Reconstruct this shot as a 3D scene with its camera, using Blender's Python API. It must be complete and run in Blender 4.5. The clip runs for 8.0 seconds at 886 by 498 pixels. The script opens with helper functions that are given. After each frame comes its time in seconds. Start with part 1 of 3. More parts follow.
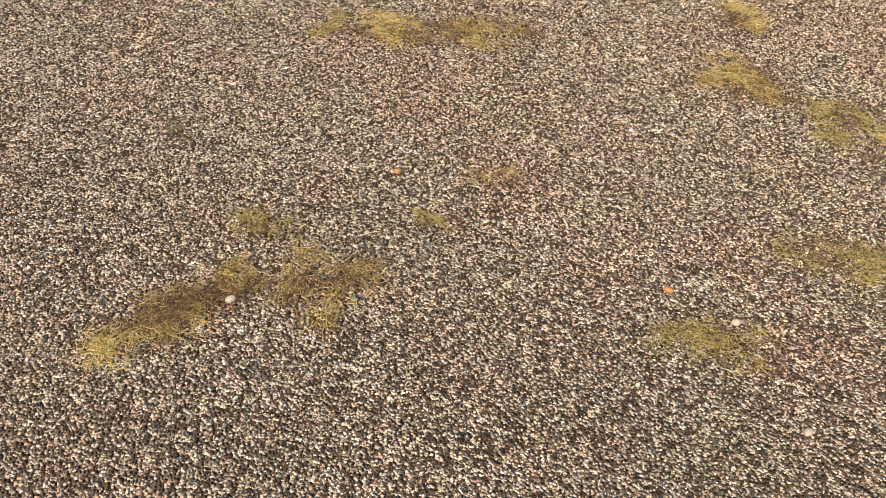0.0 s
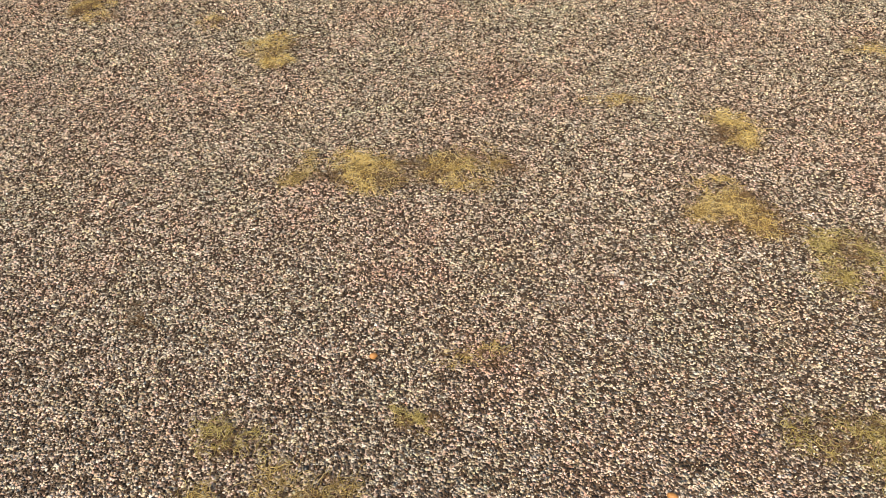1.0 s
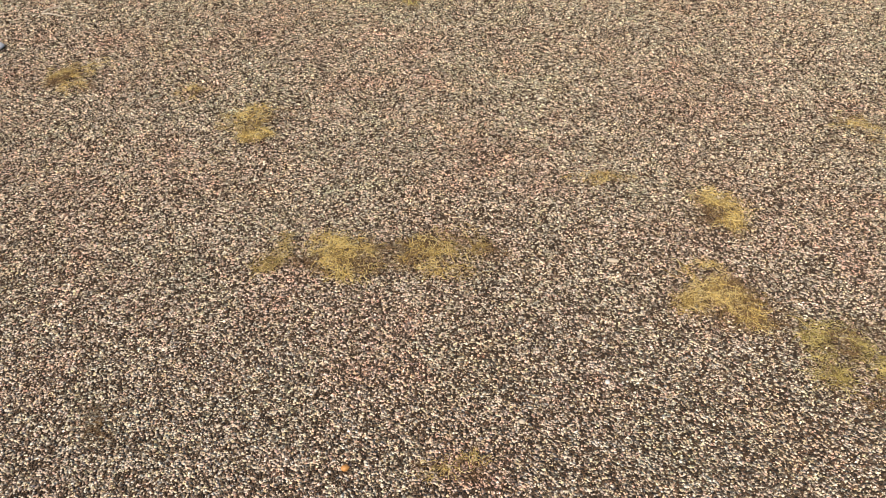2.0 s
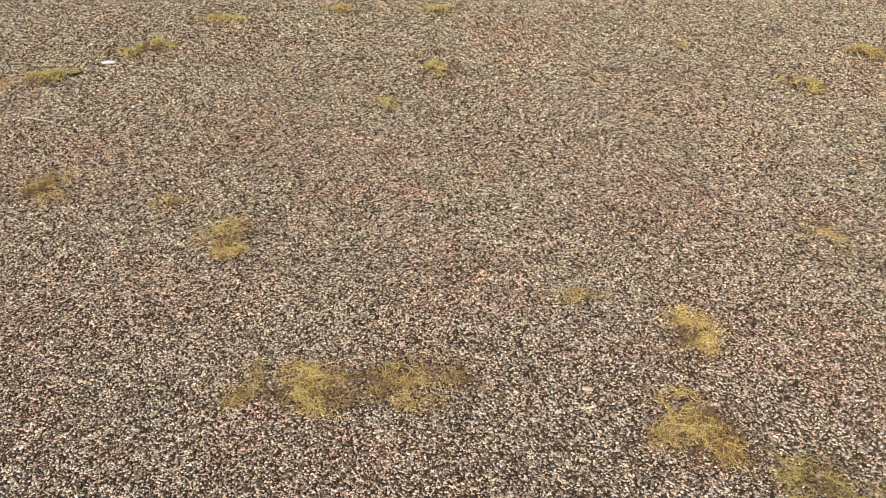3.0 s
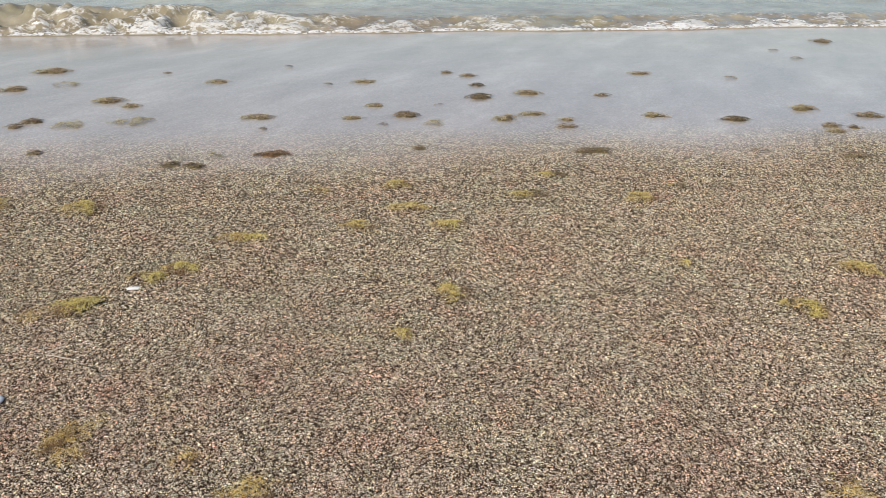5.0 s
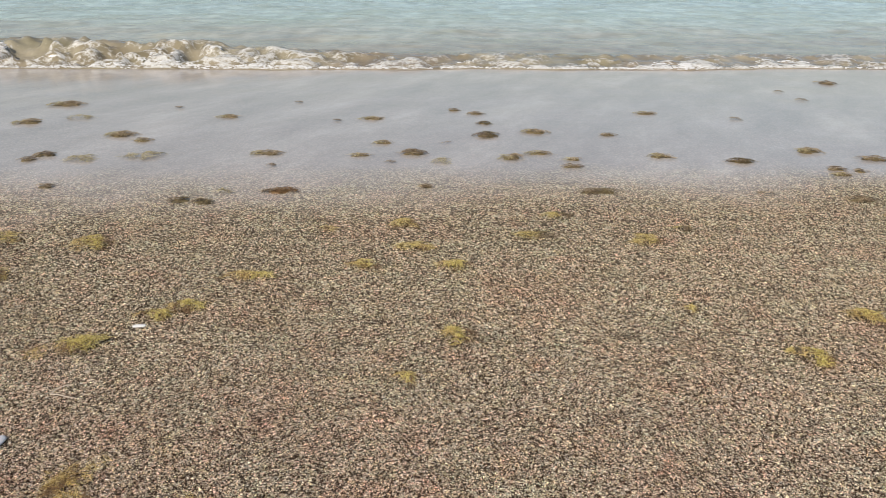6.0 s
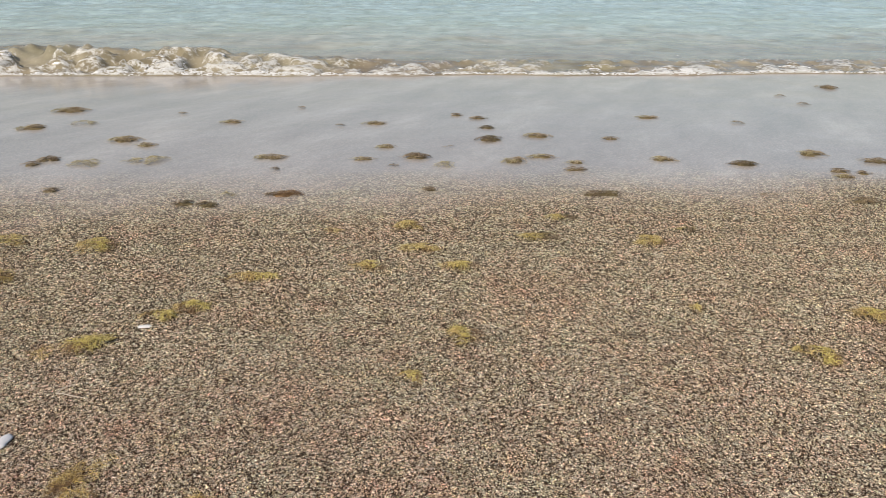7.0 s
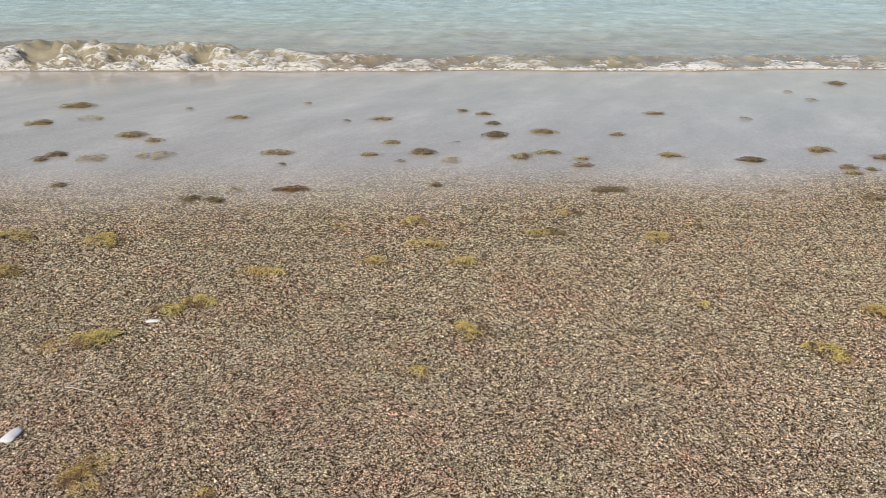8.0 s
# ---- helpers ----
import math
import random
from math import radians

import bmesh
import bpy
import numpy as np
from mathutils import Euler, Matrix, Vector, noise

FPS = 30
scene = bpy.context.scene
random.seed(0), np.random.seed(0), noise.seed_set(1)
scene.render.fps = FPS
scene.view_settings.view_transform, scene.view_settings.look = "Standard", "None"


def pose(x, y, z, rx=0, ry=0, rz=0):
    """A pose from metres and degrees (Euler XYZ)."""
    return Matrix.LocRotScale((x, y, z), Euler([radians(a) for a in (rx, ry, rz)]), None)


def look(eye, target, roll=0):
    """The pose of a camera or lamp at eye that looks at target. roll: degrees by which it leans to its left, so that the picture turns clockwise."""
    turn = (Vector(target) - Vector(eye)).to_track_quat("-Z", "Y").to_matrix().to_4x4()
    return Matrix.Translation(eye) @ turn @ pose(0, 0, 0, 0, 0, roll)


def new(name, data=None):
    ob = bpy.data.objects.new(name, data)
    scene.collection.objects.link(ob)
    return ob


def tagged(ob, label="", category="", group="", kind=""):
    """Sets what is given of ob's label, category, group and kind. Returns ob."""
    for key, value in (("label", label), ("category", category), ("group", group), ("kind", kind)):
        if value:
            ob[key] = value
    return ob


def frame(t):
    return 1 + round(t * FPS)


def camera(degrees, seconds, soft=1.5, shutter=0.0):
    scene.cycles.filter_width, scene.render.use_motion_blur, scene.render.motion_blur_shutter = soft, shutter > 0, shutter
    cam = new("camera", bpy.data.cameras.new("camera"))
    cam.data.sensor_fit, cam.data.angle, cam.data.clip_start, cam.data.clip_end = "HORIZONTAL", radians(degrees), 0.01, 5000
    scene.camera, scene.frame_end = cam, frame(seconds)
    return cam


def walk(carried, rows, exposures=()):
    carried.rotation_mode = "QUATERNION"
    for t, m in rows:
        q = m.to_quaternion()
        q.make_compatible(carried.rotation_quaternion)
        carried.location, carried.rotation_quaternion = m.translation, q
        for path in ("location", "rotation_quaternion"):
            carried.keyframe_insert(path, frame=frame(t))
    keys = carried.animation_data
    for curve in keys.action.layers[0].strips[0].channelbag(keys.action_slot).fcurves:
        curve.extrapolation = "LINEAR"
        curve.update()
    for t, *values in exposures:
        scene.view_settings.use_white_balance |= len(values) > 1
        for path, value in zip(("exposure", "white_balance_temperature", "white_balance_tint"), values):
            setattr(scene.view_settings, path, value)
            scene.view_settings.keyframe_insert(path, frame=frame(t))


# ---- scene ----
cam = camera(66.6, 8.0, soft=0.7)
EXPOSURES = [(0.0, 0.06, 7000, 10), (3.0, 0.02, 6760, 10), (4.3, -0.03, 6340, 10), (5.2, -0.06, 6380, 10), (6.5, -0.13, 6640, 10), (8.0, -0.14, 6640, 10)]
PATH = [
    (0, (0.0017, -0.0053, 0.3949), (0.0383, 1.2728, -1.1430), 3.59),
    (0.2, (-0.0138, 0.0162, 0.4050), (0.0160, 1.2966, -1.1311), 3.06),
    (0.5, (-0.0105, 0.0480, 0.4155), (0.0055, 1.3427, -1.1089), 1.35),
    (0.7, (0.0082, 0.0749, 0.4290), (0.0185, 1.3821, -1.0846), 0.26),
    (1, (0.0242, 0.1213, 0.4502), (0.0408, 1.4579, -1.0376), -0.47),
    (1.2, (0.0356, 0.1413, 0.4572), (0.0633, 1.4986, -1.0115), -0.28),
    (2.3, (0.0378, 0.1882, 0.4809), (0.0900, 1.6276, -0.9067), 0.40),
    (2.5, (0.0430, 0.2004, 0.4945), (0.1039, 1.6611, -0.8703), 0.55),
    (3, (0.0537, 0.2296, 0.5244), (0.1404, 1.7504, -0.7717), 0.72),
    (3.5, (0.0509, 0.2506, 0.5571), (0.1416, 1.8363, -0.6584), 0.28),
    (3.7, (0.0475, 0.2646, 0.5833), (0.1363, 1.8814, -0.5907), 0.17),
    (4, (0.0459, 0.2754, 0.6187), (0.1328, 1.9376, -0.4901), 0.20),
    (4.2, (0.0441, 0.2768, 0.6294), (0.1303, 1.9666, -0.4369), 0.22),
    (4.5, (0.0344, 0.2854, 0.6459), (0.1259, 2.0071, -0.3677), 0.24),
    (4.7, (0.0321, 0.2961, 0.6556), (0.1255, 2.0361, -0.3262), 0.16),
    (5, (0.0294, 0.3001, 0.6607), (0.1259, 2.0632, -0.2785), 0.12),
    (5.2, (0.0316, 0.3060, 0.6750), (0.1278, 2.0799, -0.2438), 0.33),
    (6.3, (0.0261, 0.3053, 0.6840), (0.1054, 2.1204, -0.1521), 0.69),
    (6.5, (0.0201, 0.3029, 0.6737), (0.1004, 2.1220, -0.1535), 0.39),
    (6.8, (0.0218, 0.2992, 0.6717), (0.0995, 2.1160, -0.1610), 0.38),
    (7, (0.0213, 0.2985, 0.6688), (0.0990, 2.1137, -0.1674), 0.48),
    (7.5, (0.0189, 0.2999, 0.6659), (0.0919, 2.1111, -0.1794), 0.59),
    (8, (0.0167, 0.2993, 0.6672), (0.0792, 2.1101, -0.1796), 0.43),
]
walk(cam, [(t, look(eye, target, roll)) for t, eye, target, roll in PATH],
     exposures=EXPOSURES)

# ---- world and sun ----
SUN_UP, SUN_TURN = 44.0, 214.0
world = bpy.data.worlds.new("sky")
scene.world = world
world.use_nodes = True
wt = world.node_tree
sky = wt.nodes.new("ShaderNodeTexSky")
sky.sky_type = "NISHITA"
sky.sun_disc = False
sky.sun_elevation, sky.sun_rotation = radians(SUN_UP), radians(SUN_TURN)
sky.air_density, sky.dust_density, sky.ozone_density = 1.0, 2.2, 1.4
wt.links.new(sky.outputs[0], wt.nodes["Background"].inputs["Color"])
wt.nodes["Background"].inputs["Strength"].default_value = 0.138
sun_data = bpy.data.lights.new("sun", "SUN")
sun_data.energy, sun_data.angle, sun_data.color = 4.35, radians(3), (1.0, 0.92, 0.80)
sun = new("sun", sun_data)
sun.rotation_euler = Vector((-math.sin(radians(SUN_TURN)) * math.cos(radians(SUN_UP)), -math.cos(radians(SUN_TURN)) * math.cos(radians(SUN_UP)), -math.sin(radians(SUN_UP)))).to_track_quat("-Z", "Y").to_euler()

SLOPE = 3.0
FALL = math.tan(radians(SLOPE))


# ---- helpers for nodes and meshes ----
def material(name):
    m = bpy.data.materials.new(name)
    m.use_nodes = True
    return m, m.node_tree, m.node_tree.nodes["Principled BSDF"]


def node(tree, kind, **values):
    n = tree.nodes.new(kind)
    for key, value in values.items():
        n.inputs[key].default_value = value
    return n


def maths(tree, op, a, b=None, c=None, clamp=False):
    n = tree.nodes.new("ShaderNodeMath")
    n.operation, n.use_clamp = op, clamp
    for k, v in enumerate((a, b, c)):
        if v is None:
            continue
        if isinstance(v, (int, float)):
            n.inputs[k].default_value = v
        else:
            tree.links.new(v, n.inputs[k])
    return n.outputs[0]


def ramp(tree, value, stops):
    n = tree.nodes.new("ShaderNodeValToRGB")
    e = n.color_ramp.elements
    while len(e) < len(stops):
        e.new(0.5)
    for k, (p, col) in enumerate(stops):
        e[k].position, e[k].color = p, (*col, 1)
    tree.links.new(value, n.inputs[0])
    return n.outputs[0]


def mixed(tree, fac, a, b, mode="MIX"):
    n = tree.nodes.new("ShaderNodeMix")
    n.data_type, n.blend_type = "RGBA", mode
    for k, v in ((0, fac), (6, a), (7, b)):
        if isinstance(v, (int, float)):
            n.inputs[k].default_value = v
        elif isinstance(v, tuple):
            n.inputs[k].default_value = (*v, 1)
        else:
            tree.links.new(v, n.inputs[k])
    return n.outputs[2]


def noise_tex(tree, vec, scale, detail=3.0, rough=0.55):
    n = node(tree, "ShaderNodeTexNoise", Scale=scale, Detail=detail, Roughness=rough)
    tree.links.new(vec, n.inputs["Vector"])
    return n.outputs["Fac"]


def place_of(tree):
    g = tree.nodes.new("ShaderNodeNewGeometry")
    return g.outputs["Position"], g.outputs["Random Per Island"]


def lattice(a, b):
    h = np.sin(a * 127.1 + b * 311.7) * 43758.5453
    return h - np.floor(h)


def value_noise(x, y):
    """Smooth noise from -1 to 1 on numpy arrays."""
    x, y = np.broadcast_arrays(np.asarray(x, float), np.asarray(y, float))
    i, j = np.floor(x), np.floor(y)
    u, v = x - i, y - j
    u, v = u * u * (3 - 2 * u), v * v * (3 - 2 * v)
    low = lattice(i, j) * (1 - u) + lattice(i + 1, j) * u
    high = lattice(i, j + 1) * (1 - u) + lattice(i + 1, j + 1) * u
    return 2 * (low * (1 - v) + high * v) - 1


def mesh_of(name, verts, faces, mat, smooth=True):
    """A mesh from numpy arrays; all faces have the same number of corners."""
    me = bpy.data.meshes.new(name)
    n = faces.shape[1]
    me.vertices.add(len(verts))
    me.vertices.foreach_set("co", np.ascontiguousarray(verts, dtype=np.float32).ravel())
    me.loops.add(faces.size)
    me.loops.foreach_set("vertex_index", np.ascontiguousarray(faces, dtype=np.int32).ravel())
    me.polygons.add(len(faces))
    me.polygons.foreach_set("loop_start", np.arange(0, faces.size, n, dtype=np.int32))
    me.polygons.foreach_set("use_smooth", np.full(len(faces), smooth))
    me.update(calc_edges=True)
    me.materials.append(mat)
    return me


def part(name, me, parent, label="", kind=""):
    ob = new(name, me)
    ob.parent = parent
    return tagged(ob, label, kind=kind)


def sheet(xs, ys, z):
    """Vertices and quads of a grid with heights z[row, column]."""
    gx, gy = np.meshgrid(xs, ys)
    verts = np.stack([gx.ravel(), gy.ravel(), z.ravel()], 1)
    k = np.arange(len(xs) * len(ys)).reshape(len(ys), len(xs))
    quads = np.stack([k[:-1, :-1].ravel(), k[:-1, 1:].ravel(), k[1:, 1:].ravel(), k[1:, :-1].ravel()], 1)
    return verts, quads


# ---- materials ----
GLOSS = 0.05
GRAINS = [
    (0.00, (0.014, 0.006, 0.003)), (0.47, (0.036, 0.017, 0.008)), (0.53, (0.13, 0.075, 0.046)),
    (0.57, (0.45, 0.342, 0.257)), (0.70, (0.70, 0.562, 0.438)), (0.86, (0.87, 0.752, 0.605)),
    (1.00, (0.95, 0.90, 0.80)),
]


# wet sand tones, paled to carry the sky's reflection in the colour
SILT_SHEEN = [(0.32, (0.29, 0.268, 0.250)), (0.52, (0.37, 0.341, 0.316)), (0.70, (0.48, 0.445, 0.408))]


def grain_hue(tree, value, colour):
    """Single grains that are redder, yellower, greener or greyer than the rest."""
    pick = maths(tree, "FRACT", maths(tree, "MULTIPLY", value, 37.7))
    hue = ramp(tree, pick, [(0.0, (1.13, 0.86, 0.84)), (0.16, (1.08, 0.95, 0.93)), (0.38, (1.0, 0.99, 0.97)), (0.62, (0.96, 0.98, 1.0)), (0.82, (0.97, 1.01, 0.86)), (1.0, (1.07, 1.0, 0.76))])
    return mixed(tree, 1.0, colour, hue, "MULTIPLY")


def sand_tint(tree, pos, colour):
    """Broad and small patches of reddish, greener and yellower grains."""
    for scale, rough, low, high, share, tone in (
        (3.2, 0.65, 0.46, 0.66, 0.50, (1.06, 0.87, 0.86)),
        (13.0, 0.7, 0.52, 0.70, 0.60, (1.08, 0.86, 0.84)),
        (5.3, 0.65, 0.48, 0.69, 0.55, (0.89, 0.98, 0.94)),
        (17.0, 0.7, 0.52, 0.70, 0.60, (0.88, 1.00, 0.90)),
        (10.0, 0.7, 0.56, 0.72, 0.50, (1.06, 1.00, 0.80)),
    ):
        patch = ramp(tree, noise_tex(tree, pos, scale, 5.0, rough), [(low, (0, 0, 0)), (high, (1, 1, 1))])
        colour = mixed(tree, maths(tree, "MULTIPLY", patch, share), colour, mixed(tree, 1.0, colour, tone, "MULTIPLY"))
    # less red and slightly darker down the beach
    xyz = tree.nodes.new("ShaderNodeSeparateXYZ")
    tree.links.new(pos, xyz.inputs[0])
    down = node(tree, "ShaderNodeMapRange", **{"From Min": 0.5, "From Max": 1.6})
    tree.links.new(xyz.outputs[1], down.inputs["Value"])
    colour = mixed(tree, down.outputs[0], colour, mixed(tree, 1.0, colour, (0.93, 0.98, 0.91), "MULTIPLY"))
    # grains of a kind gather in small specks
    speck = ramp(tree, noise_tex(tree, pos, 260.0, 1.0, 0.5), [(0.34, (0.60, 0.58, 0.56)), (0.52, (1.0, 1.0, 1.0)), (0.68, (1.28, 1.28, 1.28))])
    colour = mixed(tree, 1.0, colour, speck, "MULTIPLY")
    patch = ramp(tree, noise_tex(tree, pos, 80.0, 2.0, 0.5), [(0.36, (0.84, 0.83, 0.82)), (0.64, (1.13, 1.13, 1.13))])
    colour = mixed(tree, 1.0, colour, patch, "MULTIPLY")
    # one brown is mixed in higher up the beach, which evens out the grains
    evened = node(tree, "ShaderNodeMapRange", **{"From Min": 0.2, "From Max": 1.0, "To Min": 0.20, "To Max": 0.0})
    tree.links.new(xyz.outputs[1], evened.inputs["Value"])
    return mixed(tree, evened.outputs[0], colour, (0.31, 0.222, 0.155))


def water_film(t, pos):
    """How far the sand lies under the film that the last wave left; it grows towards the sea in an uneven line."""
    xyz = t.nodes.new("ShaderNodeSeparateXYZ")
    t.links.new(pos, xyz.inputs[0])
    wob = maths(t, "MULTIPLY_ADD", noise_tex(t, pos, 1.6, 5.0, 0.6), 0.8, -0.4)
    line = maths(t, "ADD", xyz.outputs[1], maths(t, "MULTIPLY_ADD", xyz.outputs[0], -0.03, wob))
    film = t.nodes.new("ShaderNodeMapRange")
    film.interpolation_type = "SMOOTHSTEP"
    film.inputs["From Min"].default_value, film.inputs["From Max"].default_value = 2.14, 2.90
    t.links.new(line, film.inputs["Value"])
    return film.outputs[0]


def with_silt_sheen(t, pos, film, colour):
    """Wet silty grains under the film; the sky's pale sheen is put into their colour, with streaks where the water
    drains off.
    """
    drain = t.nodes.new("ShaderNodeMapping")
    drain.vector_type = "TEXTURE"
    drain.inputs["Rotation"].default_value = (0, 0, radians(-28))
    drain.inputs["Scale"].default_value = (0.42, 1.15, 1.0)
    t.links.new(pos, drain.inputs[0])
    silt_sheen = ramp(t, noise_tex(t, drain.outputs[0], 1.5, 6.0, 0.62), SILT_SHEEN)
    return mixed(t, film, colour, mixed(t, 0.80, mixed(t, 1.0, colour, (0.66, 0.66, 0.67), "MULTIPLY"), silt_sheen))


def damp_coat(tree, bsdf, pos, film, smooth):
    """An added warm sheen that brightens the sand at grazing view, and moisture between the grains, more of it towards
    the water.
    """
    bsdf.inputs["Sheen Weight"].default_value = 0.115
    bsdf.inputs["Sheen Roughness"].default_value = 0.45
    bsdf.inputs["Sheen Tint"].default_value = (0.95, 0.80, 0.62, 1)
    xyz = tree.nodes.new("ShaderNodeSeparateXYZ")
    tree.links.new(pos, xyz.inputs[0])
    damp = tree.nodes.new("ShaderNodeMapRange")
    damp.interpolation_type = "SMOOTHSTEP"
    damp.inputs["From Min"].default_value, damp.inputs["From Max"].default_value = 0.1, 2.0
    damp.inputs["To Min"].default_value, damp.inputs["To Max"].default_value = 0.0, 0.05
    tree.links.new(xyz.outputs[1], damp.inputs["Value"])
    damp = damp.outputs[0]
    bsdf.inputs["Coat IOR"].default_value = 1.33
    tree.links.new(maths(tree, "MAXIMUM", damp, film), bsdf.inputs["Coat Weight"])
    tree.links.new(maths(tree, "MULTIPLY_ADD", film, -smooth, 0.40), bsdf.inputs["Coat Roughness"])


def make_sand():
    m, t, bsdf = material("coarse_sand")
    pos, _ = place_of(t)
    cells = node(t, "ShaderNodeTexVoronoi", Scale=430.0, Randomness=1.0)
    t.links.new(pos, cells.inputs["Vector"])
    fine = node(t, "ShaderNodeTexVoronoi", Scale=640.0)
    t.links.new(pos, fine.inputs["Vector"])
    big = node(t, "ShaderNodeTexVoronoi", Scale=190.0)
    t.links.new(pos, big.inputs["Vector"])
    sep = t.nodes.new("ShaderNodeSeparateColor")
    t.links.new(cells.outputs["Color"], sep.inputs[0])
    sep2 = t.nodes.new("ShaderNodeSeparateColor")
    t.links.new(fine.outputs["Color"], sep2.inputs[0])
    sep3 = t.nodes.new("ShaderNodeSeparateColor")
    t.links.new(big.outputs["Color"], sep3.inputs[0])
    coarse = grain_hue(t, sep.outputs[2], ramp(t, sep.outputs[0], GRAINS))
    small = ramp(t, sep2.outputs[1], GRAINS)
    large = grain_hue(t, sep3.outputs[0], ramp(t, sep3.outputs[2], GRAINS))
    pick = maths(t, "GREATER_THAN", sep.outputs[1], 0.72)
    colour = mixed(t, pick, coarse, small)
    # the sand is coarser towards the water
    xyz = t.nodes.new("ShaderNodeSeparateXYZ")
    t.links.new(pos, xyz.inputs[0])
    nearer = t.nodes.new("ShaderNodeMapRange")
    nearer.inputs["From Min"].default_value, nearer.inputs["From Max"].default_value = 0.6, 2.2
    nearer.inputs["To Min"].default_value, nearer.inputs["To Max"].default_value = 0.15, 0.85
    t.links.new(xyz.outputs[1], nearer.inputs["Value"])
    colour = mixed(t, nearer.outputs[0], colour, large)
    colour = sand_tint(t, pos, colour)
    film = water_film(t, pos)
    colour = with_silt_sheen(t, pos, film, colour)
    t.links.new(colour, bsdf.inputs["Base Color"])
    bsdf.inputs["Roughness"].default_value = 0.62
    bsdf.inputs["Specular IOR Level"].default_value = GLOSS
    height = maths(t, "MULTIPLY_ADD", cells.outputs["Distance"], -1.0, maths(t, "MULTIPLY", fine.outputs["Distance"], -0.35))
    height = maths(t, "ADD", height, maths(t, "MULTIPLY", noise_tex(t, pos, 45.0, 3.0), 1.6))
    bump = node(t, "ShaderNodeBump", Distance=0.0055)
    t.links.new(maths(t, "MULTIPLY_ADD", film, -0.90, 1.0), bump.inputs["Strength"])
    t.links.new(height, bump.inputs["Height"])
    t.links.new(bump.outputs[0], bsdf.inputs["Normal"])
    # the water film lies level over the grains
    damp_coat(t, bsdf, pos, film, 0.27)
    soft = node(t, "ShaderNodeBump", Strength=0.25, Distance=0.004)
    t.links.new(noise_tex(t, pos, 7.0, 4.0), soft.inputs["Height"])
    t.links.new(soft.outputs[0], bsdf.inputs["Coat Normal"])
    return m


def make_grain():
    m, t, bsdf = material("sand_grain")
    pos, island = place_of(t)
    film = water_film(t, pos)
    colour = sand_tint(t, pos, grain_hue(t, island, ramp(t, island, GRAINS)))
    t.links.new(with_silt_sheen(t, pos, film, colour), bsdf.inputs["Base Color"])
    bsdf.inputs["Roughness"].default_value = 0.6
    bsdf.inputs["Specular IOR Level"].default_value = GLOSS
    damp_coat(t, bsdf, pos, film, 0.08)
    return m


def make_weed(name, deep, mid, pale):
    m, t, bsdf = material(name)
    pos, island = place_of(t)
    colour = ramp(t, island, [(0.0, deep), (0.45, mid), (1.0, pale)])
    colour = mixed(t, maths(t, "MULTIPLY", noise_tex(t, pos, 60.0), 0.22), colour, deep)
    t.links.new(colour, bsdf.inputs["Base Color"])
    bsdf.inputs["Roughness"].default_value = 0.5
    thin = t.nodes.new("ShaderNodeBsdfTranslucent")
    t.links.new(colour, thin.inputs["Color"])
    mix = t.nodes.new("ShaderNodeMixShader")
    mix.inputs[0].default_value = 0.145
    t.links.new(bsdf.outputs[0], mix.inputs[1])
    t.links.new(thin.outputs[0], mix.inputs[2])
    t.links.new(mix.outputs[0], t.nodes["Material Output"].inputs["Surface"])
    return m


